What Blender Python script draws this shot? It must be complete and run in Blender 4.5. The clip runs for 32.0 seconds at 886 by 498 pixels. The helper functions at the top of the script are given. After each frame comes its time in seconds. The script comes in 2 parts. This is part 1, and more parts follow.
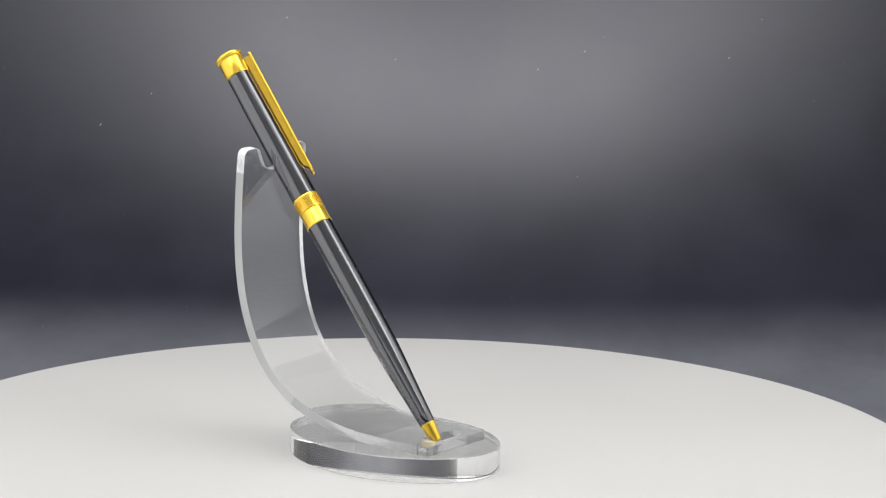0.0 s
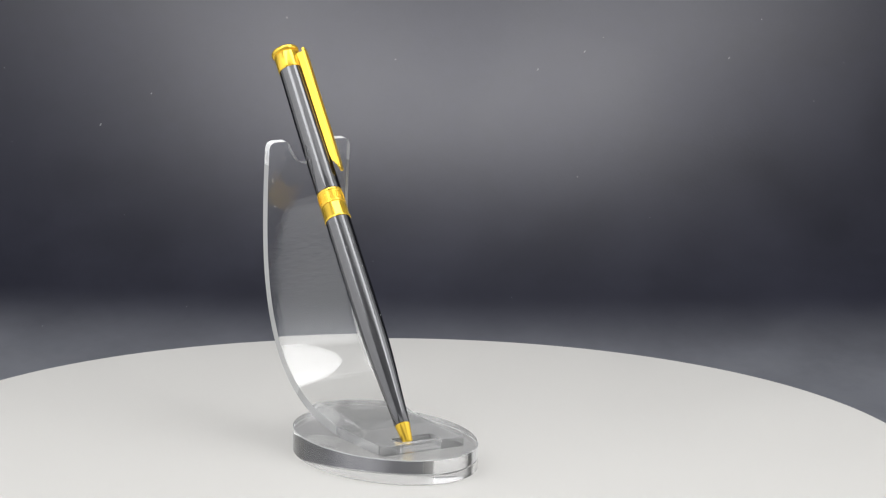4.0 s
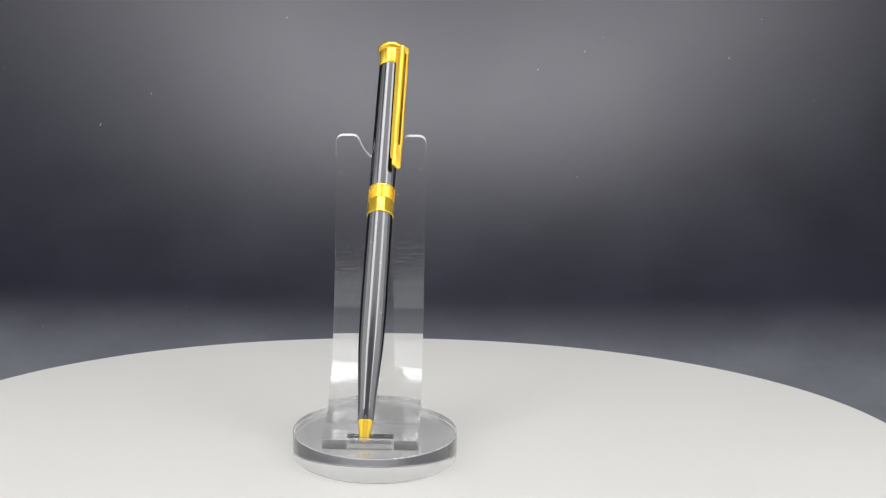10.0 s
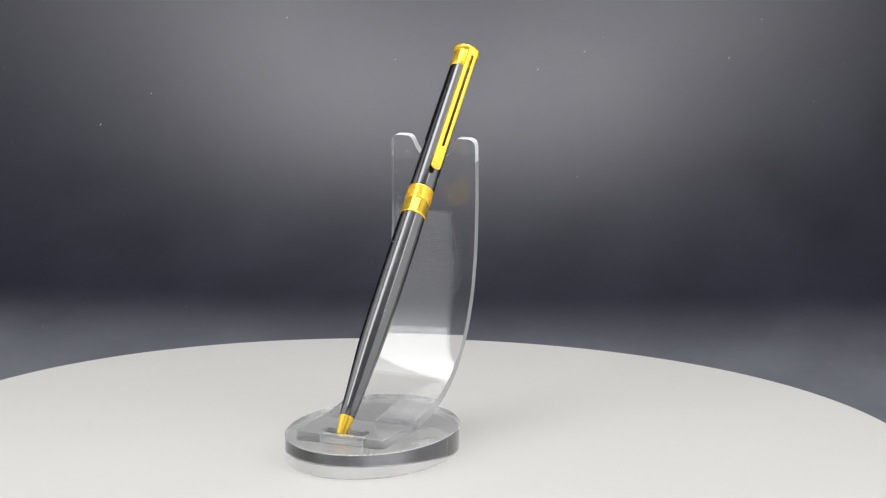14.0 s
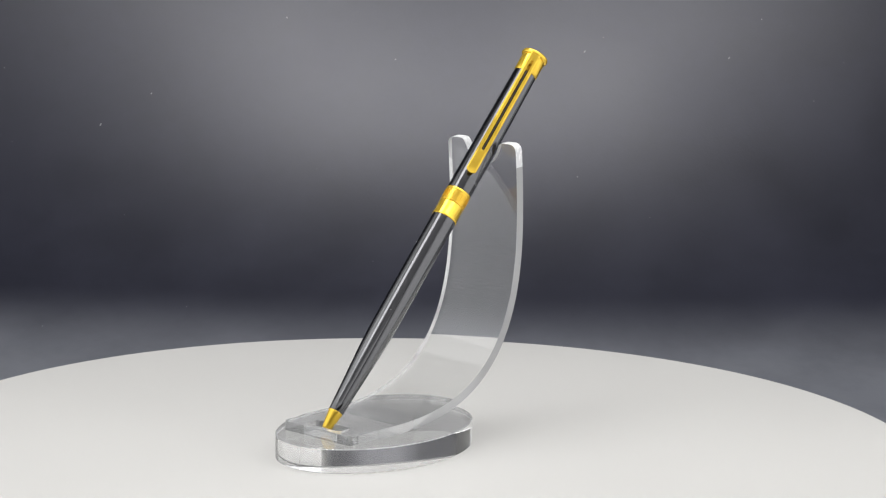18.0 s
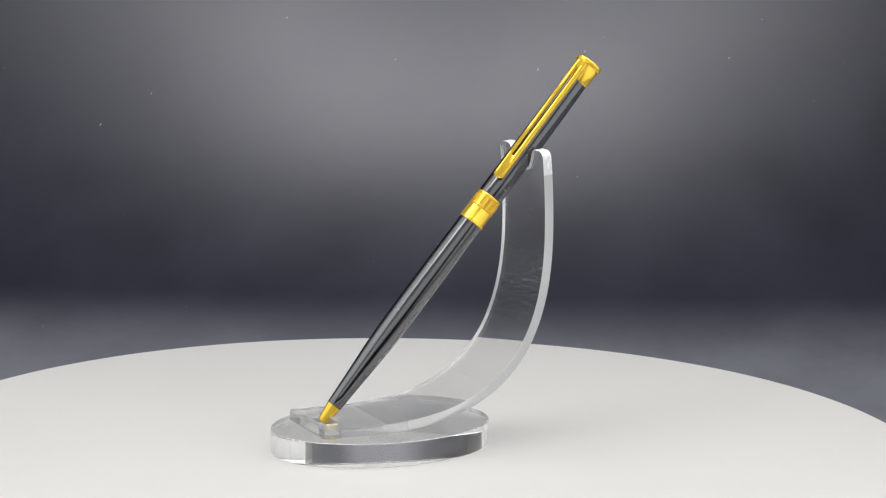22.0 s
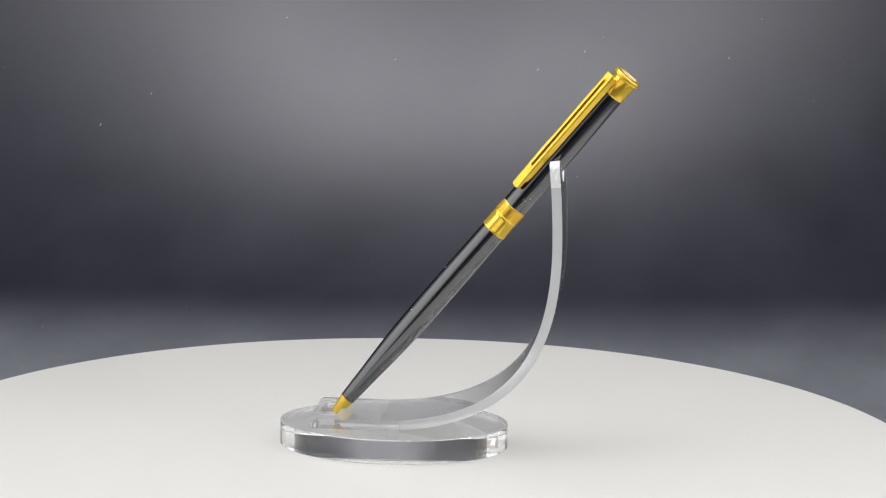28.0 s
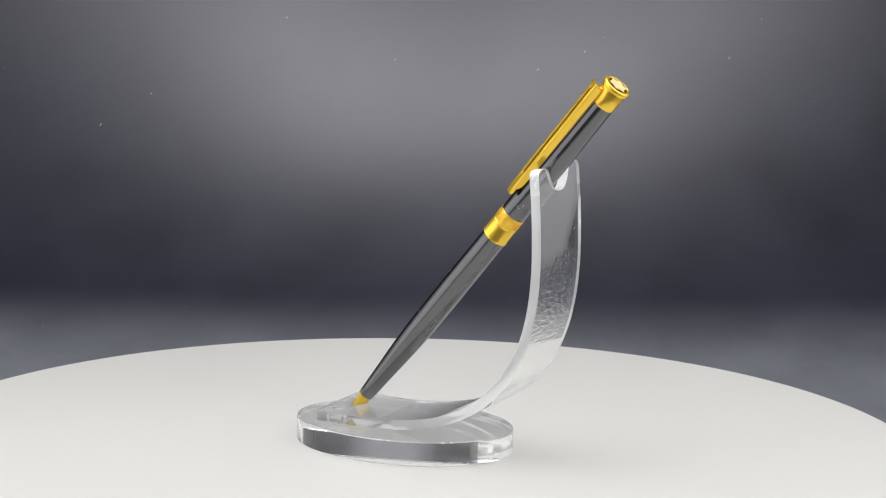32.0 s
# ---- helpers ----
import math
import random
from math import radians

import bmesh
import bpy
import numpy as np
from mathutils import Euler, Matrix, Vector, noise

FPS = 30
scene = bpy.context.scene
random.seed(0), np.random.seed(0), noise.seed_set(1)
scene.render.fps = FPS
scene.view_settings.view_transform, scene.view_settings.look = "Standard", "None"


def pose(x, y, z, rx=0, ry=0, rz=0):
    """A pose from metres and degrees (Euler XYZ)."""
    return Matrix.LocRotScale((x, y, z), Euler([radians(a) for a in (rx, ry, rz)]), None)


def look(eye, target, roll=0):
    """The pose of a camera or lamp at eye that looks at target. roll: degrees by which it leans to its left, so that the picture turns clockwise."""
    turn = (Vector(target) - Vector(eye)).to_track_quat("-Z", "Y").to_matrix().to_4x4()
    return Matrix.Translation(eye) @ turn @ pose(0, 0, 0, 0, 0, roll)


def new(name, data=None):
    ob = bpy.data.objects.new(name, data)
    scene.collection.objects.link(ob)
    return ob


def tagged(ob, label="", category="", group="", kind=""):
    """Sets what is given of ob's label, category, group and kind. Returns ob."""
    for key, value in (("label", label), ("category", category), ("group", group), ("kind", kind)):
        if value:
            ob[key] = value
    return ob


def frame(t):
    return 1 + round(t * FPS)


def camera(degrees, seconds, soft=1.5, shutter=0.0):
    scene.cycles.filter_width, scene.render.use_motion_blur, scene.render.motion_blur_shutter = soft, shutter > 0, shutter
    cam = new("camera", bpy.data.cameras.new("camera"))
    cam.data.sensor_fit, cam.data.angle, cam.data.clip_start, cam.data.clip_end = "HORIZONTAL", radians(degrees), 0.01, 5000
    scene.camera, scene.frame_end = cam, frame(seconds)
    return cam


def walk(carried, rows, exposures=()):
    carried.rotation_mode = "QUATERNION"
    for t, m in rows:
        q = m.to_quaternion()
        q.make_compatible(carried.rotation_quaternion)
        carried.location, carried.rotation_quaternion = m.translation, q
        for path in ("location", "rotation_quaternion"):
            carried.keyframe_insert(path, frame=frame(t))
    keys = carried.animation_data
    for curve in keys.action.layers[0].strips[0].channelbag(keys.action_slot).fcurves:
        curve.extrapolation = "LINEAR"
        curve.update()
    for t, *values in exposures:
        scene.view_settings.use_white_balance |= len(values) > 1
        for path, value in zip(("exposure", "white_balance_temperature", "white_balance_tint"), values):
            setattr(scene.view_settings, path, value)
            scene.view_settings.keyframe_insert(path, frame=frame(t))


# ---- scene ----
# ---- the camera: it stands still before the turntable ----
cam = camera(19.056, 32.0, soft=1.2)
EYE = Vector((0.0, -0.7747, 0.2040))
AHEAD = Vector((0.01475, 0.98346, -0.18047))
VIEW = look(EYE, EYE + AHEAD, 0.88)
walk(cam, [(0.0, VIEW), (32.0, VIEW)], exposures=[(0.0, 0.19), (6.0, 0.12), (9.0, 0.17), (19.0, 0.19), (23.0, 0.24), (32.0, 0.25)])

# ---- world and lights ----
scene.cycles.caustics_refractive = False
world = bpy.data.worlds.new("world")
scene.world = world
world.use_nodes = True
world.node_tree.nodes["Background"].inputs["Color"].default_value = (0.8, 0.9, 1.0, 1)
world.node_tree.nodes["Background"].inputs["Strength"].default_value = 0.02


def area_lamp(name, eye, target, sx, sy, watts, colour=(1, 1, 1), turn=0.0):
    data = bpy.data.lights.new(name, "AREA")
    data.shape, data.size, data.size_y = "RECTANGLE", sx, sy
    data.energy, data.color = watts, colour
    ob = new(name, data)
    ob.matrix_world = look(eye, target, turn)
    return ob


area_lamp("ceiling_diffuser", (0.0, 0.0, 0.605), (0.0, 0.0, 0.0), 0.45, 0.50, 0.7, (1.0, 1.0, 1.0))
area_lamp("led_strip", (-0.212, -0.055, 0.595), (-0.212, -0.055, 0.0), 0.20, 0.74, 1.6, (1.0, 1.0, 1.0), -32)
area_lamp("led_strip", (0.285, -0.050, 0.595), (0.285, -0.050, 0.0), 0.20, 0.74, 1.55, (1.0, 1.0, 1.0), 36)
area_lamp("front_panel", (0.0, -0.88, 0.42), (0.0, 0.0, 0.12), 0.84, 0.40, 0.85, (1.0, 1.0, 1.0))
for side_x in (-0.37, 0.37):
    area_lamp("side_panel", (side_x, -0.11, 0.24), (0.0, -0.11, 0.24), 0.70, 0.55, 0.70, (1.0, 1.0, 1.0))

# ---- plan: metres ----
TABLE_R, TABLE_Z = 0.1610, -0.0005   # turntable
SPIN_0, SPIN = 35.33, -5.2929   # degrees at the start, degrees a second
STAND_TURN = 21.1         # how the stand is set on the table
BASE_AT = (-0.0082, -0.0027)
BASE_A, BASE_B, BASE_H = 0.0348, 0.0247, 0.0070
GAP = 0.00012
TIP = Vector((-0.01225, -0.0204, 0.0087))
PEN_TOP = Vector((-0.00064, 0.06556, 0.11474))
CLIP_WAY = Vector((0.659, -0.618, 0.429))
FLOOR_Z = -0.045


# ---- materials ----
def material(name, colour, rough, metal=0.0, vary=0.06, scale=60.0, rough_vary=0.05, bump=0.0, bump_scale=400.0,
             fine=900.0, ior=1.5, transmission=0.0, coat=0.0, gloss=(1, 1, 1), ripple=None, sheen=0.0, flat_haze=None):
    m = bpy.data.materials.new(name)
    m.use_nodes = True
    nt = m.node_tree
    b = nt.nodes["Principled BSDF"]
    b.inputs["Metallic"].default_value = metal
    b.inputs["IOR"].default_value = ior
    b.inputs["Transmission Weight"].default_value = transmission
    b.inputs["Coat Weight"].default_value = coat
    b.inputs["Specular Tint"].default_value = (*gloss, 1)
    b.inputs["Coat Roughness"].default_value = 0.03
    b.inputs["Sheen Weight"].default_value = sheen
    b.inputs["Sheen Roughness"].default_value = 0.3
    b.inputs["Sheen Tint"].default_value = (0.85, 0.9, 1.0, 1)
    tc = nt.nodes.new("ShaderNodeTexCoord")

    def cloud(s, detail):
        n = nt.nodes.new("ShaderNodeTexNoise")
        n.inputs["Scale"].default_value, n.inputs["Detail"].default_value = s, detail
        nt.links.new(tc.outputs["Object"], n.inputs["Vector"])
        return n

    big, small = cloud(scale, 3.0), cloud(fine, 2.0)
    both = nt.nodes.new("ShaderNodeMath")
    both.operation = "MULTIPLY_ADD"
    nt.links.new(small.outputs["Fac"], both.inputs[0])
    both.inputs[1].default_value = 0.4
    nt.links.new(big.outputs["Fac"], both.inputs[2])
    span = nt.nodes.new("ShaderNodeMapRange")
    nt.links.new(both.outputs[0], span.inputs["Value"])
    span.inputs["From Min"].default_value, span.inputs["From Max"].default_value = 0.4, 1.0
    span.inputs["To Min"].default_value, span.inputs["To Max"].default_value = 1 - vary, 1 + vary
    tint = nt.nodes.new("ShaderNodeVectorMath")
    tint.operation = "SCALE"
    tint.inputs[0].default_value = colour
    nt.links.new(span.outputs[0], tint.inputs["Scale"])
    if flat_haze:
        # pale haze of light painted into the colour where the surface lies flat
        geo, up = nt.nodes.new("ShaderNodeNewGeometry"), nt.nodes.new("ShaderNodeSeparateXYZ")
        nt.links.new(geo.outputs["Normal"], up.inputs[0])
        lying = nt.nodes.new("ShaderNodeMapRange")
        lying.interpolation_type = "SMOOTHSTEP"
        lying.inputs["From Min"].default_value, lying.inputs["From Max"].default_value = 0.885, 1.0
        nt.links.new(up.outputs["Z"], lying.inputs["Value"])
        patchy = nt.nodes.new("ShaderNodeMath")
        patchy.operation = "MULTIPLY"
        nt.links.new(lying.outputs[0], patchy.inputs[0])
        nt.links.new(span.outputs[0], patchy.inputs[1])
        haze_mix = nt.nodes.new("ShaderNodeMix")
        haze_mix.data_type = "RGBA"
        nt.links.new(patchy.outputs[0], haze_mix.inputs["Factor"])
        nt.links.new(tint.outputs[0], haze_mix.inputs["A"])
        haze_mix.inputs["B"].default_value = (*flat_haze, 1)
        nt.links.new(haze_mix.outputs["Result"], b.inputs["Base Color"])
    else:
        nt.links.new(tint.outputs[0], b.inputs["Base Color"])
    sheen = nt.nodes.new("ShaderNodeMapRange")
    nt.links.new(both.outputs[0], sheen.inputs["Value"])
    sheen.inputs["From Min"].default_value, sheen.inputs["From Max"].default_value = 0.4, 1.0
    sheen.inputs["To Min"].default_value = max(0.0, rough - rough_vary)
    sheen.inputs["To Max"].default_value = rough + rough_vary
    nt.links.new(sheen.outputs[0], b.inputs["Roughness"])
    if bump:
        relief = cloud(bump_scale, 3.0)
        bm_ = nt.nodes.new("ShaderNodeBump")
        bm_.inputs["Strength"].default_value = bump
        bm_.inputs["Distance"].default_value = 0.0005
        if ripple:
            # ripples run across the strip and stay between two heights
            low, high, wide = ripple
            stretch = nt.nodes.new("ShaderNodeMapping")
            stretch.inputs["Scale"].default_value = (wide, 1, 1)
            nt.links.new(tc.outputs["Object"], stretch.inputs["Vector"])
            nt.links.new(stretch.outputs[0], relief.inputs["Vector"])
            split = nt.nodes.new("ShaderNodeSeparateXYZ")
            nt.links.new(tc.outputs["Object"], split.inputs[0])
            rise = nt.nodes.new("ShaderNodeMapRange")
            rise.inputs["From Min"].default_value, rise.inputs["From Max"].default_value = low, low + 0.012
            nt.links.new(split.outputs["Z"], rise.inputs["Value"])
            fall = nt.nodes.new("ShaderNodeMapRange")
            fall.inputs["From Min"].default_value, fall.inputs["From Max"].default_value = high, high - 0.012
            nt.links.new(split.outputs["Z"], fall.inputs["Value"])
            inside, height = nt.nodes.new("ShaderNodeMath"), nt.nodes.new("ShaderNodeMath")
            inside.operation = height.operation = "MULTIPLY"
            nt.links.new(rise.outputs[0], inside.inputs[0])
            nt.links.new(fall.outputs[0], inside.inputs[1])
            nt.links.new(inside.outputs[0], height.inputs[0])
            nt.links.new(relief.outputs["Fac"], height.inputs[1])
            nt.links.new(height.outputs[0], bm_.inputs["Height"])
        else:
            nt.links.new(relief.outputs["Fac"], bm_.inputs["Height"])
        nt.links.new(bm_.outputs["Normal"], b.inputs["Normal"])
    return m


WHITE = material("white_plastic", (0.615, 0.605, 0.585), 0.5, vary=0.012, scale=14, rough_vary=0.04, fine=90)
# the last colour paints a haze of light on the sheet's flat foot
BLACK_SHEET = material("black_vinyl", (0.016, 0.017, 0.029), 0.385, vary=0.25, scale=22, rough_vary=0.03, fine=160, bump=0.05, bump_scale=700, ior=1.8, gloss=(0.93, 0.92, 0.965), sheen=0.2, flat_haze=(0.17, 0.177, 0.20))
LACQUER = material("black_lacquer", (0.006, 0.006, 0.008), 0.14, vary=0.1, rough_vary=0.03, ior=2.35, gloss=(0.96, 0.965, 1.0))
GOLD = material("polished_gold", (1.0, 0.66, 0.07), 0.17, metal=0.68, vary=0.05, scale=300, rough_vary=0.05, fine=2500)
GOLD_SATIN = material("brushed_gold", (1.0, 0.64, 0.07), 0.23, metal=0.68, vary=0.08, scale=500, rough_vary=0.06, fine=3000, bump=0.1, bump_scale=2500)
ACRYLIC = material("clear_acrylic", (0.965, 0.97, 0.97), 0.0, vary=0.003, rough_vary=0.0, ior=1.49, transmission=0.98)
ACRYLIC_ARM = material("rippled_acrylic", (0.985, 0.99, 0.99), 0.0, vary=0.003, rough_vary=0.0, ior=1.55, transmission=0.985, bump=0.32, bump_scale=850, ripple=(0.036, 0.066, 0.35))
ACRYLIC_EDGE = material("sawn_acrylic_edge", (0.97, 0.975, 0.98), 0.07, vary=0.03, rough_vary=0.03, ior=1.49, transmission=0.60, bump=0.03, bump_scale=500)
ACRYLIC_FOOT = material("frosted_acrylic_edge", (0.97, 0.975, 0.98), 0.06, vary=0.01, rough_vary=0.03, ior=1.49, transmission=0.74, bump=0.03, bump_scale=500)
ACRYLIC_MILK = material("scraped_acrylic_edge", (0.96, 0.965, 0.97), 0.10, vary=0.03, rough_vary=0.05, ior=1.49, transmission=0.48, bump=0.04, bump_scale=700)
ACRYLIC_FROST = material("frosted_acrylic_arris", (0.97, 0.975, 0.98), 0.28, vary=0.02, rough_vary=0.08, ior=1.49, transmission=0.15)
ACRYLIC_ARRIS = material("softened_acrylic_arris", (0.90, 0.905, 0.91), 0.25, vary=0.02, rough_vary=0.08, ior=1.49, transmission=0.6)
IVORY = material("pale_inlay", (0.82, 0.66, 0.34), 0.25)
DARK = material("dark_enamel", (0.02, 0.018, 0.015), 0.3)
WALL = material("pale_wall_paint", (0.80, 0.80, 0.80), 0.6, vary=0.04, scale=8)
# dark stand-in for the surroundings that the glossy things reflect
DIM = material("dark_surround", (0.045, 0.045, 0.048), 0.8, vary=0.06, scale=8)
DUST_BRIGHT = material("bright_dust", (0.8, 0.8, 0.8), 0.7)
DUST = material("pale_dust", (0.30, 0.30, 0.31), 0.8)


# ---- building helpers ----
def mesh_of(name, bm, materials, smooth=True, sharp=40):
    me = bpy.data.meshes.new(name)
    bmesh.ops.recalc_face_normals(bm, faces=bm.faces)
    for f in bm.faces:
        f.smooth = smooth
    for e in bm.edges:
        if len(e.link_faces) == 2 and e.calc_face_angle(0) > radians(sharp):
            e.smooth = False
    bm.to_mesh(me)
    bm.free()
    for m in materials if isinstance(materials, (list, tuple)) else [materials]:
        me.materials.append(m)
    return me


def part(name, bm, materials, parent=None, label="", sharp=40):
    ob = new(name, mesh_of(name, bm, materials, sharp=sharp))
    if parent:
        ob.parent = parent
    if label:
        tagged(ob, label)
    return ob


def empty(name, m, **tags):
    ob = new(name)
    ob.empty_display_size = 0.01
    ob.matrix_world = m
    return tagged(ob, **tags)


def lathe(profile, segs=64, ax=1.0, ay=1.0):
    """A closed solid of revolution about z from (radius, height) pairs."""
    bm = bmesh.new()
    rings = []
    for r, z in profile:
        if r <= 1e-7:
            rings.append([bm.verts.new((0, 0, z))])
        else:
            rings.append([bm.verts.new((r * ax * math.cos(2 * math.pi * i / segs), r * ay * math.sin(2 * math.pi * i / segs), z)) for i in range(segs)])
    for a, b in zip(rings, rings[1:]):
        for i in range(segs):
            j = (i + 1) % segs
            if len(a) == 1:
                bm.faces.new((a[0], b[i], b[j]))
            elif len(b) == 1:
                bm.faces.new((a[i], a[j], b[0]))
            else:
                bm.faces.new((a[i], a[j], b[j], b[i]))
    return bm


def box(bm, lo, hi, turn=None):
    made = bmesh.ops.create_cube(bm, size=1.0)["verts"]
    for v in made:
        v.co = Vector([l + (c + 0.5) * (h - l) for c, l, h in zip(v.co, lo, hi)])
        if turn:
            v.co = turn @ v.co
    return made


MM = 0.001


def mm(pairs):
    return [(a * MM, b * MM) for a, b in pairs]


# ---- the setting: unseen plain walls and ceiling, and a black sweep ----
def wall(name, lo, hi, mat, label, category="wall"):
    bm = bmesh.new()
    box(bm, lo, hi)
    tagged(part(name, bm, mat), label, category, kind="structure")


# unseen walls; front and rear pieces are dark to keep reflections dark there
OPENING, REAR = -0.75, 0.12
SIDE, FRONT, BACK, TOP = 0.45, -1.35, 0.85, 0.62
for side_name, x0, x1, paint in (("left", -SIDE - 0.05, -SIDE, WALL), ("right", SIDE, SIDE + 0.05, WALL)):
    wall("wall_" + side_name, (x0, OPENING, FLOOR_Z - 0.03), (x1, REAR, TOP), paint, "plain painted side wall")
    wall("wall_" + side_name + "_rear", (x0, REAR, FLOOR_Z - 0.03), (x1, BACK, TOP), DIM, "unseen side wall, dark for the reflections")
    wall("wall_" + side_name + "_front", (x0, FRONT, FLOOR_Z - 0.03), (x1, OPENING, TOP), DIM, "unseen side wall, dark for the reflections")
wall("wall_front", (-SIDE - 0.05, FRONT - 0.05, FLOOR_Z - 0.03), (SIDE + 0.05, FRONT, TOP), DIM, "unseen wall behind the camera, dark for the reflections")
wall("wall_back", (-SIDE - 0.05, BACK, FLOOR_Z - 0.02), (SIDE + 0.05, BACK + 0.05, TOP), DIM, "unseen wall behind the backdrop, dark for the reflections")
wall("ceiling", (-SIDE - 0.05, FRONT - 0.05, TOP), (SIDE + 0.05, 0.26, TOP + 0.04), WALL, "plain white ceiling", "ceiling")
wall("ceiling_rear", (-SIDE - 0.05, 0.26, TOP), (SIDE + 0.05, BACK + 0.05, TOP + 0.04), DIM, "unseen rear ceiling, dark for the reflections", "ceiling")

wall("floor", (-SIDE, FRONT, FLOOR_Z - 0.03), (SIDE, BACK, FLOOR_Z - 0.004), DIM, "unseen plain dark floor under the backdrop", "floor")

SWEEP_Y, SWEEP_R, BOW, SHEET = 0.22, 0.24, 0.45, 0.35


def sweep_at(x, a, along=0.0):
    """A point of the backdrop's curve: a in radians of its bend; along: how far past the bend. The sheet bows back towards its sides."""
    return Vector((x, SWEEP_Y + BOW * (x - 0.02) ** 2 + SWEEP_R * math.sin(a) + along * math.cos(a), FLOOR_Z + SWEEP_R * (1 - math.cos(a)) + along * math.sin(a)))


def backdrop():
    xs = [SHEET * (k / 24 - 1) for k in range(49)]
    end = radians(66)
    rows = [[Vector((x, y, FLOOR_Z)) for x in xs] for y in (-0.25, -0.1, 0.1)]
    rows += [[sweep_at(x, radians(a)) for x in xs] for a in range(0, 67, 2)]
    rows += [[sweep_at(x, end, d) for x in xs] for d in (0.01, 0.04, 0.08, 0.12, 0.16)]
    bm = bmesh.new()
    for off in (0.0, -0.002):
        grid = [[bm.verts.new(p + Vector((0, -off * 0.7, off * 0.7))) for p in row] for row in rows]
        for a, b in zip(grid, grid[1:]):
            for i in range(len(xs) - 1):
                bm.faces.new((a[i], a[i + 1], b[i + 1], b[i]))
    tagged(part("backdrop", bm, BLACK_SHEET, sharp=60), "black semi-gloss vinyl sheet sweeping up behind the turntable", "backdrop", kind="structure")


backdrop()


# ---- the turntable ----
def turntable():
    top = empty("turntable", pose(0, 0, FLOOR_Z), label="round white plastic turntable with a smooth flat top", category="turntable")
    h = TABLE_Z - FLOOR_Z
    r = TABLE_R
    prof = [(0, h - 0.012), (r - 0.002, h - 0.012), (r - 0.0006, h - 0.0114), (r, h - 0.010), (r, h - 0.0014), (r - 0.0004, h - 0.0004), (r - 0.0014, h), (0, h)]
    part("plate", lathe(prof, 160), WHITE, top, sharp=25)
    part("foot", lathe([(0, 0), (r * 0.80, 0), (r * 0.82, 0.002), (r * 0.82, h - 0.013), (0, h - 0.013)], 96), WHITE, top)
    return top


TURNTABLE = turntable()


# ---- the acrylic pen stand ----
def bezier(p, t):
    u = 1 - t
    return [u ** 3 * a + 3 * u * u * t * b + 3 * u * t * t * c + t ** 3 * d for a, b, c, d in zip(*p)]


FOOT_Y, ARM_T, ARM_W = -27.2, 2.9, 28.2
ARM_AT, ARM_TURN = (-10.9, -26.8), radians(-4.8)   # the middle of the strip's foot, and its turn


def arm_line():
    """The middle line of the bent strip, in mm: (y, z) at small even steps."""
    z0 = BASE_H * 1000 - 0.06 + ARM_T / 2
    pts = [(FOOT_Y + i * (-9.7 - FOOT_Y) / 30, z0) for i in range(30)]
    pts += [bezier(((-9.7, z0), (29.9, z0), (46.45, 26.9), (46.45, 64)), i / 90) for i in range(90)]
    pts += [bezier(((46.45, 64), (46.45, 72), (45.9, 81.5), (45.0, 89.6)), i / 30) for i in range(31)]
    return pts


def rounded(points, radii, n=6):
    """A polygon with rounded corners."""
    out = []
    for i, p in enumerate(points):
        p, a, b = Vector(p), Vector(points[i - 1]), Vector(points[(i + 1) % len(points)])
        r = radii[i]
        if r == 0:
            out.append(p)
            continue
        s, e = p + (a - p).normalized() * r, p + (b - p).normalized() * r
        for k in range(n + 1):
            t = k / n
            out.append(s * (1 - t) ** 2 + p * 2 * t * (1 - t) + e * t * t)
    return out


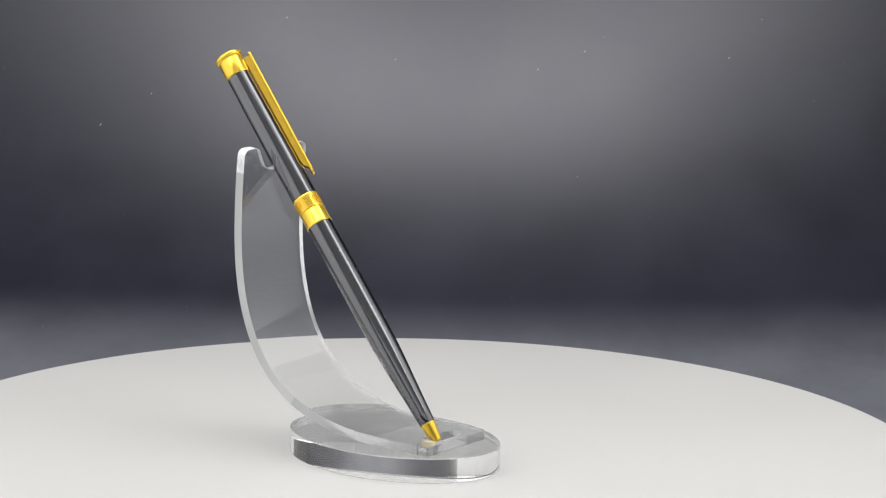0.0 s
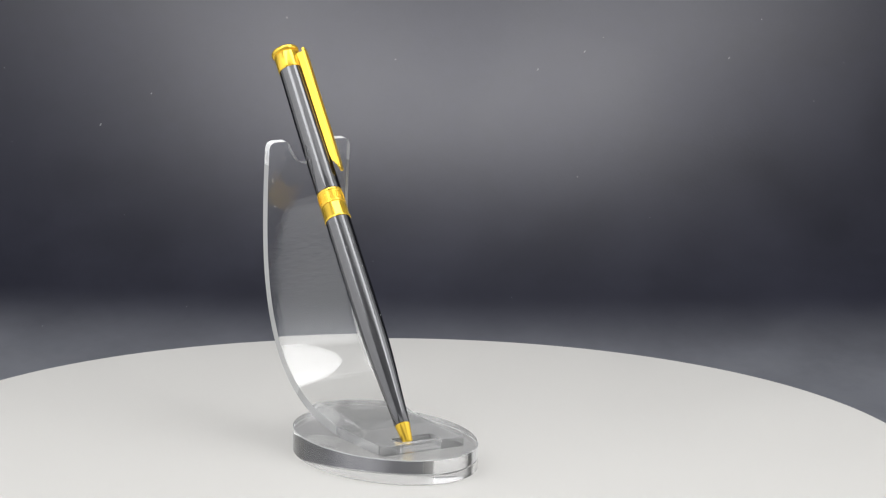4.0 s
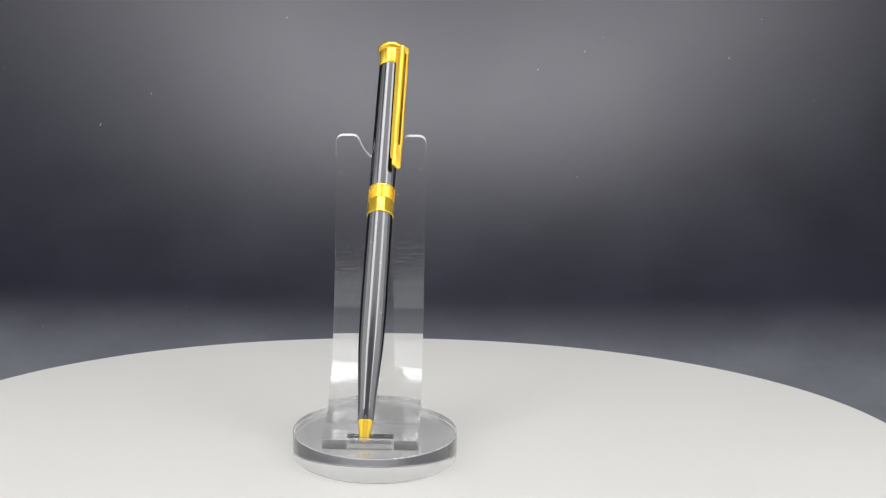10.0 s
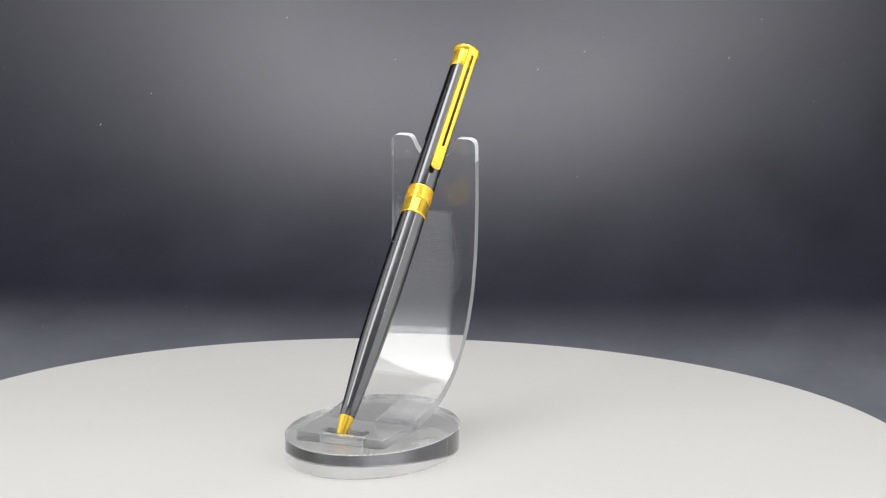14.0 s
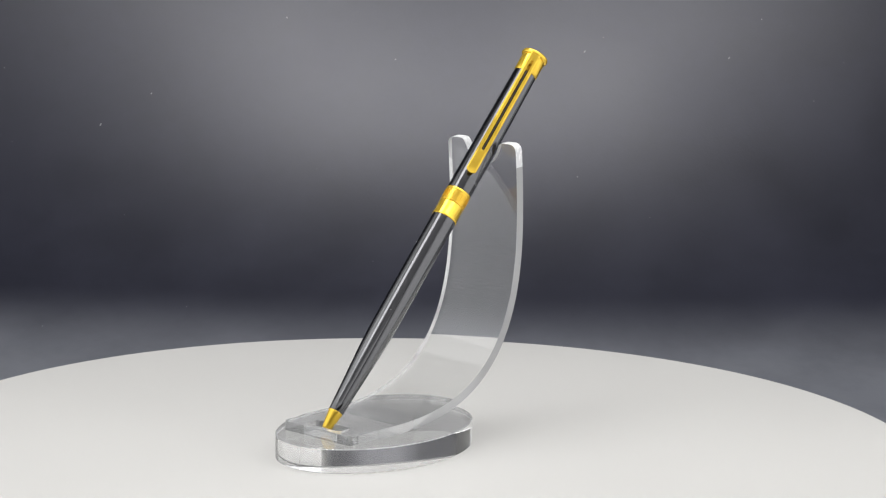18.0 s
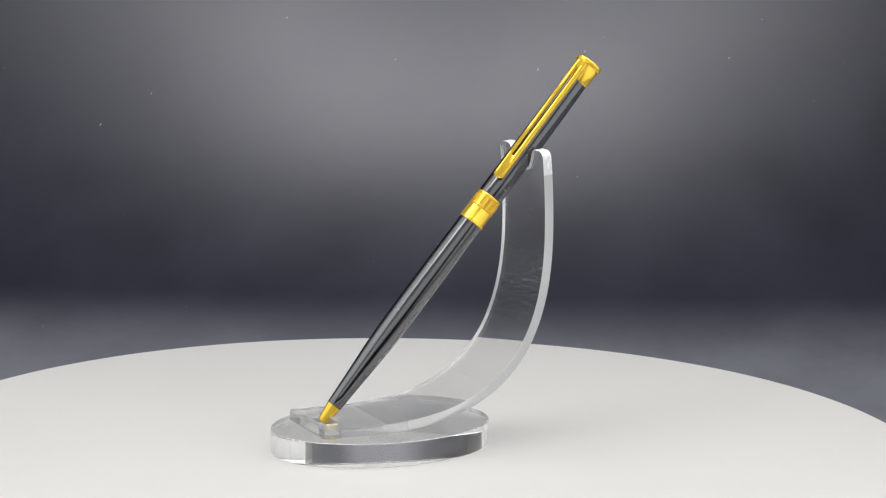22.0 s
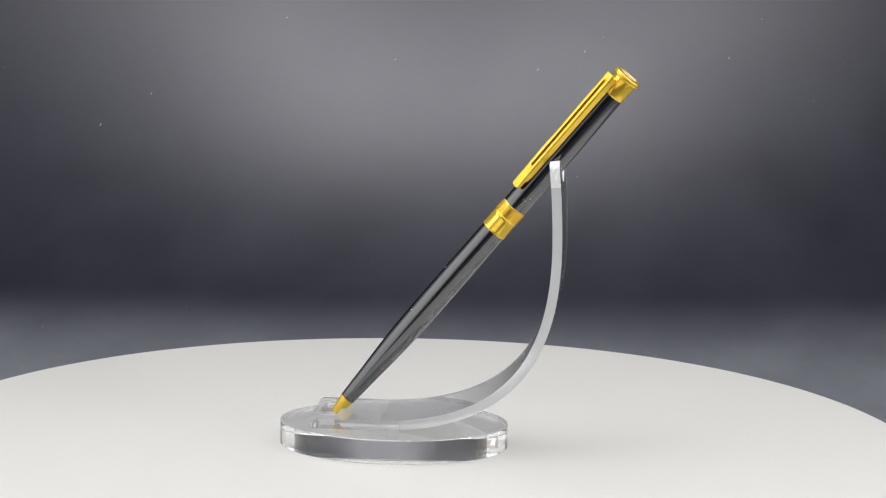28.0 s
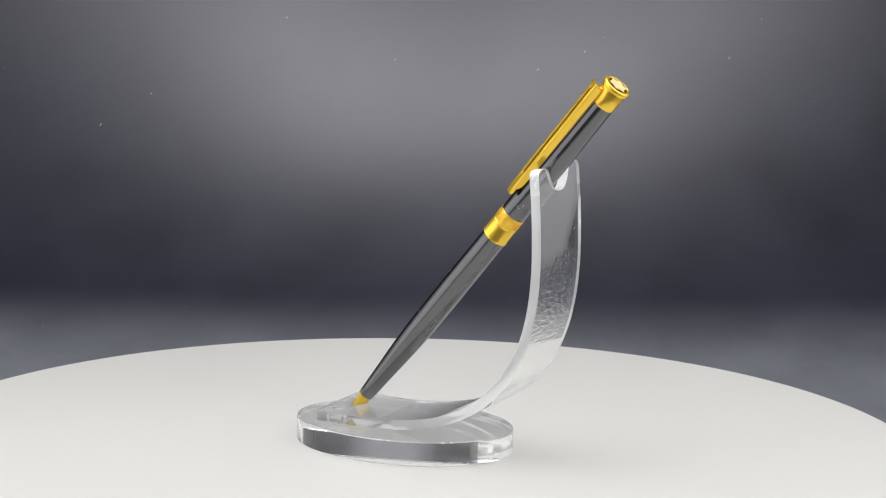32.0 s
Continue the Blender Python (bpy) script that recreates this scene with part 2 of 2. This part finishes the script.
def display_stand():
    at = Vector((*BASE_AT, TABLE_Z + GAP))
    stand = empty("pen_stand", pose(*at), label="clear acrylic pen stand with a curved arm on an oval base", category="pen stand")
    a, b, h, c = BASE_A, BASE_B, BASE_H - TABLE_Z - GAP, 0.00022
    prof = [(0, 0), (1 - c / b, 0), (1, c), (1, h - c), (1 - c / b, h), (0, h)]
    bm = lathe(prof, 128, a, b)
    bm.normal_update()
    for f in bm.faces:
        if 0.2 < abs(f.normal.z) < 0.95:
            f.material_index = 1
    bmesh.ops.rotate(bm, verts=bm.verts, matrix=Matrix.Rotation(radians(107.5 - STAND_TURN), 3, "Z"))
    part("base_plate", bm, [ACRYLIC, ACRYLIC_ARRIS], stand, "thick clear acrylic oval plate", sharp=25)

    line = arm_line()
    run = [0.0]
    for p, q in zip(line, line[1:]):
        run.append(run[-1] + math.dist(p, q))
    total = run[-1]
    w = ARM_W / 2
    bm = bmesh.new()
    notch = [(7.5, total), (5.5, total - 4.4), (3.0, total - 7.4), (-3.0, total - 7.4), (-5.5, total - 4.4), (-7.5, total)]
    outline = rounded([(-w, 0), (w, 0), (w, total)] + notch + [(-w, total)], [1.6, 1.6, 2.6, 1.5, 2.2, 2.4, 2.4, 2.2, 1.5, 2.6])
    hole = rounded([(-7.0, 2.2), (7.0, 2.2), (7.0, 7.6), (-7.0, 7.6)], [1.2] * 4)
    edges = []
    for loop in (outline, hole):
        vs = [bm.verts.new((p[0], p[1], 0)) for p in loop]
        edges += [bm.edges.new((vs[i], vs[(i + 1) % len(vs)])) for i in range(len(vs))]
    bmesh.ops.triangle_fill(bm, use_beauty=True, edges=edges)
    for i in range(1, 74):
        bmesh.ops.bisect_plane(bm, geom=bm.verts[:] + bm.edges[:] + bm.faces[:], dist=1e-5, plane_co=(0, total * i / 74, 0), plane_no=(0, 1, 0))

    def place(x, v, side):
        i = min(max(int(np.searchsorted(run, v)) - 1, 0), len(run) - 2)
        f = (v - run[i]) / (run[i + 1] - run[i])
        y = line[i][0] + f * (line[i + 1][0] - line[i][0])
        z = line[i][1] + f * (line[i + 1][1] - line[i][1])
        j0, j1 = max(i - 1, 0), min(i + 2, len(line) - 1)
        dy, dz = line[j1][0] - line[j0][0], line[j1][1] - line[j0][1]
        d = math.hypot(dy, dz)
        y, z = y - dz / d * side * ARM_T / 2, z + dy / d * side * ARM_T / 2
        c, s = math.cos(ARM_TURN), math.sin(ARM_TURN)
        y -= FOOT_Y
        return Vector((ARM_AT[0] + c * x - s * y, ARM_AT[1] + s * x + c * y, z)) * MM - at

    flat = [(v.co.x, v.co.y) for v in bm.verts]
    bm.verts.index_update()
    faces = [[v.index for v in f.verts] for f in bm.faces]
    rims = [[v.index for v in e.verts] for e in bm.edges if len(e.link_faces) == 1]
    bm.free()
    bm = bmesh.new()
    up = [bm.verts.new(place(x, v, 1)) for x, v in flat]
    dn = [bm.verts.new(place(x, v, -1)) for x, v in flat]
    for f in faces:
        bm.faces.new([up[i] for i in f])
        bm.faces.new([dn[i] for i in reversed(f)])
    for i, j in rims:
        low = min(flat[i][1], flat[j][1])
        slot = max(abs(flat[i][0]), abs(flat[j][0])) < 7.05 and 1.0 < low < 8.0
        bm.faces.new((up[i], up[j], dn[j], dn[i])).material_index = 0 if slot else 2 if low > total - 7.5 else 3 if low > 52 and flat[i][0] < 0 else 4 if low > 27 else 1
    arris = [e for e in bm.edges if sorted(f.material_index > 0 for f in e.link_faces) == [False, True]]
    bmesh.ops.bevel(bm, geom=arris, offset=0.45 * MM, segments=1, affect="EDGES", material=2, clamp_overlap=True)
    part("curved_arm", bm, [ACRYLIC_ARM, ACRYLIC_FOOT, ACRYLIC_FROST, ACRYLIC_MILK, ACRYLIC_EDGE], stand, "bent clear acrylic strip with a notched top and a slotted foot")
    # a little dust on the arm's two faces
    rng = random.Random(11)
    bm = bmesh.new()
    for k in range(46):
        v = rng.uniform(0.42, 0.97) * total
        p = place(rng.uniform(-13.5, 13.5), v, rng.choice((-1.0, 1.0)))
        r = rng.choice((0.06, 0.08, 0.11)) * MM
        made = bmesh.ops.create_icosphere(bm, subdivisions=1, radius=r)["verts"]
        for q in made:
            q.co = Vector((q.co.x * rng.choice((1.0, 1.0, 2.0)), q.co.y, q.co.z)) + p
    # three small curled scuffs below the arm's corner
    for x0, v0, a0, span in ((-9.0, 5.7, -0.6, 3.4), (-12.0, 12.0, 2.2, 2.0), (-11.6, 21.0, 0.4, 1.8)):
        for k in range(10):
            a = a0 + span * k / 9
            p = place(x0 + 0.55 * math.cos(a), total - v0 + 0.75 * math.sin(a), 1.0)
            made = bmesh.ops.create_icosphere(bm, subdivisions=1, radius=0.055 * MM)["verts"]
            for q in made:
                q.co = q.co + p
    tagged(part("arm_dust", bm, DUST_BRIGHT, stand, "tiny pale dust specks on the arm"), kind="stuff")
    for piece in stand.children:
        piece.visible_shadow = False
    return stand, at


STAND, STAND_AT = display_stand()


# ---- the ballpoint pen ----
def pen_frame():
    z = (PEN_TOP - TIP).normalized()
    x = (CLIP_WAY - z * CLIP_WAY.dot(z)).normalized()
    y = z.cross(x)
    m = Matrix((x, y, z)).transposed().to_4x4()
    return Matrix.Translation(TIP) @ m


def pen():
    top = empty("ballpoint_pen", pen_frame(), label="slim black lacquer ballpoint pen with polished gold trim", category="pen")
    part("tip_cone", lathe(mm([(0, 0.2), (0.7, 0.2), (0.9, -0.45), (1.3, -0.5), (1.5, -0.2), (2.2, 4.9), (2.3, 5.1), (2.3, 5.4), (0, 5.4)]), 48), GOLD, top, "polished gold conical tip")
    part("lower_barrel", lathe(mm([(0, 5.42), (2.22, 5.42), (2.34, 5.6), (2.52, 9), (2.80, 14.2), (3.08, 18.5), (3.42, 23.7), (3.66, 28), (3.85, 33), (3.95, 40), (3.99, 48), (3.99, 58), (3.94, 68), (3.90, 75), (0, 75)]), 72), LACQUER, top, "glossy black lacquer lower barrel")
    ring = part("plain_ring", lathe(mm([(0, 75.02), (4.02, 75.02), (4.14, 75.15), (4.14, 75.7), (4.02, 75.85), (4.0, 80.0), (3.9, 80.15), (0, 80.15)]), 72), GOLD, top, "polished plain gold ring")
    band = part("engraved_ring", lathe(mm([(0, 80.17), (3.9, 80.17), (4.06, 80.3), (4.06, 80.75), (3.93, 80.9), (3.92, 84.1), (4.05, 84.25), (4.05, 84.75), (3.92, 84.95), (0, 84.95)]), 72), GOLD_SATIN, top, "gold ring with raised lettering")
    bm = bmesh.new()
    rng = random.Random(5)
    for i in range(26):
        turn = Matrix.Rotation(2 * math.pi * i / 26, 3, "Z")
        if i in (12, 25):
            continue
        wide = rng.choice((0.26, 0.32, 0.36))
        for off in rng.choice(((-1, 1), (-1,), (0,), (-1, 1))):
            box(bm, (3.80 * MM, (off * wide - 0.08) * MM, 81.3 * MM), (4.05 * MM, (off * wide + 0.08) * MM, 83.7 * MM), turn)
        for z in rng.choice(((81.3, 83.5), (82.4,), (83.5,), (81.3, 82.4, 83.5))):
            box(bm, (3.80 * MM, -wide * MM, z * MM), (4.04 * MM, wide * MM, (z + 0.2) * MM), turn)
    part("lettering_bars", bm, GOLD, band)
    part("upper_barrel", lathe(mm([(0, 84.97), (3.93, 84.97), (3.96, 85.3), (3.96, 92), (3.88, 105), (3.74, 120), (3.62, 129.4), (0, 129.4)]), 72), LACQUER, top, "glossy black lacquer upper barrel")
    cap = part("cap_band", lathe(mm([(0, 129.42), (3.66, 129.42), (3.76, 129.6), (3.82, 129.9), (3.90, 134.95), (3.82, 135.1), (3.82, 135.3), (4.15, 135.42), (4.33, 135.6), (4.40, 135.85), (4.40, 136.25), (4.34, 136.55), (4.18, 136.8), (3.95, 136.92), (3.6, 136.95), (3.45, 136.8), (0, 136.8)]), 72), GOLD, top, "polished gold cap band with a flared lip")
    part("emblem_field", lathe(mm([(0, 136.82), (3.0, 136.82), (3.05, 136.9), (0, 136.9)]), 48), DARK, cap, "dark enamel disc in the cap's end")
    bm = bmesh.new()
    rim = []
    for k in range(72):
        a = 2 * math.pi * k / 72
        r = (2.52 + 0.36 * math.cos(6 * a)) * MM
        rim.append((r * math.cos(a), r * math.sin(a)))
    lo = [bm.verts.new((x, y, 136.88 * MM)) for x, y in rim]
    hi = [bm.verts.new((x, y, 137.0 * MM)) for x, y in rim]
    bm.faces.new(hi)
    bm.faces.new(list(reversed(lo)))
    for i in range(72):
        j = (i + 1) % 72
        bm.faces.new((lo[i], lo[j], hi[j], hi[i]))
    part("emblem", bm, IVORY, cap, "pale six-lobed emblem")

    # the clip: two rails side by side with a slot between them, closing on the barrel
    bm = bmesh.new()
    half, slot_w = 1.72, 0.46
    outline = rounded([(-half, 90.4), (half, 90.4), (half, 134.6), (-half, 134.6)], [1.45, 1.45, 0.2, 0.2])
    hole = rounded([(-slot_w, 98.6), (slot_w, 98.6), (slot_w, 132.2), (-slot_w, 132.2)], [0.3] * 4, 3)
    edges = []
    for loop in (outline, hole):
        vs = [bm.verts.new((p[0], p[1], 0)) for p in loop]
        edges += [bm.edges.new((vs[i], vs[(i + 1) % len(vs)])) for i in range(len(vs))]
    bmesh.ops.triangle_fill(bm, use_beauty=True, edges=edges)
    for x in (-1.6, -1.36, -0.8, 0.8, 1.36, 1.6):
        bmesh.ops.bisect_plane(bm, geom=bm.verts[:] + bm.edges[:] + bm.faces[:], dist=1e-5, plane_co=(x, 0, 0), plane_no=(1, 0, 0))
    for s in (93, 95, 100, 106, 112, 118, 124, 130, 133):
        bmesh.ops.bisect_plane(bm, geom=bm.verts[:] + bm.edges[:] + bm.faces[:], dist=1e-5, plane_co=(0, s, 0), plane_no=(0, 1, 0))
    bm.verts.index_update()
    flat = [(v.co.x, v.co.y) for v in bm.verts]
    faces = [[v.index for v in f.verts] for f in bm.faces]
    rims = [[v.index for v in e.verts] for e in bm.edges if len(e.link_faces) == 1]
    bm.free()

    def outer(x, s):
        f = (s - 91.2) / 43.4
        crown = 0.20 * (1 - (abs(abs(x) - 1.05) / 1.05) ** 2)
        nose = 0.25 * max(0.0, (94.0 - s) / 3.6) ** 2
        edge = 0.30 * max(0.0, (abs(x) - 1.3) / 0.42) ** 2
        return 6.24 + 0.30 * f + crown - nose - edge

    def inner(x, s):
        return outer(x, s) - 0.5

    bm = bmesh.new()
    up = [bm.verts.new((outer(x, s) * MM, x * MM, s * MM)) for x, s in flat]
    dn = [bm.verts.new((inner(x, s) * MM, x * MM, s * MM)) for x, s in flat]
    for f in faces:
        bm.faces.new([up[i] for i in f])
        bm.faces.new([dn[i] for i in reversed(f)])
    for i, j in rims:
        bm.faces.new((up[i], up[j], dn[j], dn[i]))
    # a flange under each side of the plate, set in a little, which runs out at the nose
    for side in (-1, 1):
        rings = []
        for s in (92.6, 94.0, 96.0, 104.0, 112.0, 120.0, 128.0, 133.6):
            high = inner(1.2, s) + 0.1
            low = max(4.06 - 0.12 * (s - 91.2) / 43.4, high - 0.25 - 1.0 * (s - 92.6))
            rings.append([bm.verts.new((r * MM, side * x * MM, s * MM)) for x, r in ((1.0, low), (1.36, low), (1.36, high), (1.0, high))])
        for p, q in zip(rings, rings[1:]):
            for i in range(4):
                bm.faces.new((p[i], p[(i + 1) % 4], q[(i + 1) % 4], q[i]))
        bm.faces.new(rings[0])
        bm.faces.new(rings[-1][::-1])
    clip = part("clip", bm, GOLD, top, "slotted polished gold pocket clip", sharp=35)
    bm = bmesh.new()
    box(bm, (3.3 * MM, -1.1 * MM, 131.2 * MM), (5.9 * MM, 1.1 * MM, 133.9 * MM))
    bmesh.ops.bevel(bm, geom=bm.edges[:], offset=0.25 * MM, segments=2, affect="EDGES")
    part("bridge", bm, GOLD, clip)
    # a few specks of dust on the lacquer
    bm = bmesh.new()
    for turn, s, r in ((63, 88.9, 3.96), (72, 90.3, 3.96), (51, 89.0, 3.96), (-8, 40.4, 3.95), (-28, 57.0, 3.99), (-75, 64.0, 3.96), (150, 52.0, 3.99), (118, 101.0, 3.9)):
        a = radians(turn)
        made = bmesh.ops.create_icosphere(bm, subdivisions=1, radius=0.11 * MM)["verts"]
        for v in made:
            v.co = Vector((v.co.x, v.co.y, v.co.z * 1.5)) + Vector((r * math.cos(a), r * math.sin(a), s)) * MM
    tagged(part("barrel_dust", bm, DUST_BRIGHT, top, "tiny pale dust specks on the lacquer"), kind="stuff")
    return top


PEN = pen()


# ---- dust on the backdrop ----
def dust():
    bm = bmesh.new()
    rng = random.Random(7)
    spots = [(-0.005, 59.0, 6), (0.0903, 61.9, 4), (0.0816, 60.2, 6), (0.06, 58.0, 7), (0.1484, 59.5, 6), (0.077, 44.5, 6), (0.046, 26.8, 5),
             (-0.1384, 50.1, 8), (-0.1518, 19.7, 5), (-0.116, 54.2, 8), (-0.092, 24.2, 4), (-0.0551, 63.7, 5), (-0.0134, 32.3, 4), (0.1643, 64.1, 6),
             (0.2024, 58.9, 5), (-0.1784, 47.5, 4), (-0.1853, 56.8, 4), (0.1085, 39.0, 3), (0.1872, 54.2, 3), (-0.0396, 45.1, 3), (-0.1239, 38.1, 3)]
    for x, bend, size in spots:
        a = radians(bend)
        at = sweep_at(x, a)
        r = size * 0.000055
        made = bmesh.ops.create_icosphere(bm, subdivisions=1, radius=1.0)["verts"]
        turn = Euler((a, 0, 0)).to_matrix() @ Euler((0, 0, rng.uniform(0.9, 2.2))).to_matrix()
        long = rng.choice((1.0, 1.5, 2.2))
        for v in made:
            v.co = turn @ Vector((v.co.x * r * long, v.co.y * r, v.co.z * r * 0.3)) + at
    tagged(part("dust_specks", bm, DUST), "scattered pale dust specks on the black backdrop", "dust", kind="stuff")


dust()


# ---- motion: the table turns at an even pace and carries stand and pen ----
def motions():
    times = [float(i) for i in range(33)]

    def turned(t, extra=0.0):
        return pose(0, 0, 0, 0, 0, SPIN_0 + SPIN * t + extra)

    walk(TURNTABLE, [(t, turned(t) @ pose(0, 0, FLOOR_Z)) for t in times])
    walk(STAND, [(t, turned(t, STAND_TURN) @ pose(*STAND_AT)) for t in times])
    walk(PEN, [(t, turned(t, STAND_TURN) @ pen_frame()) for t in times])


motions()
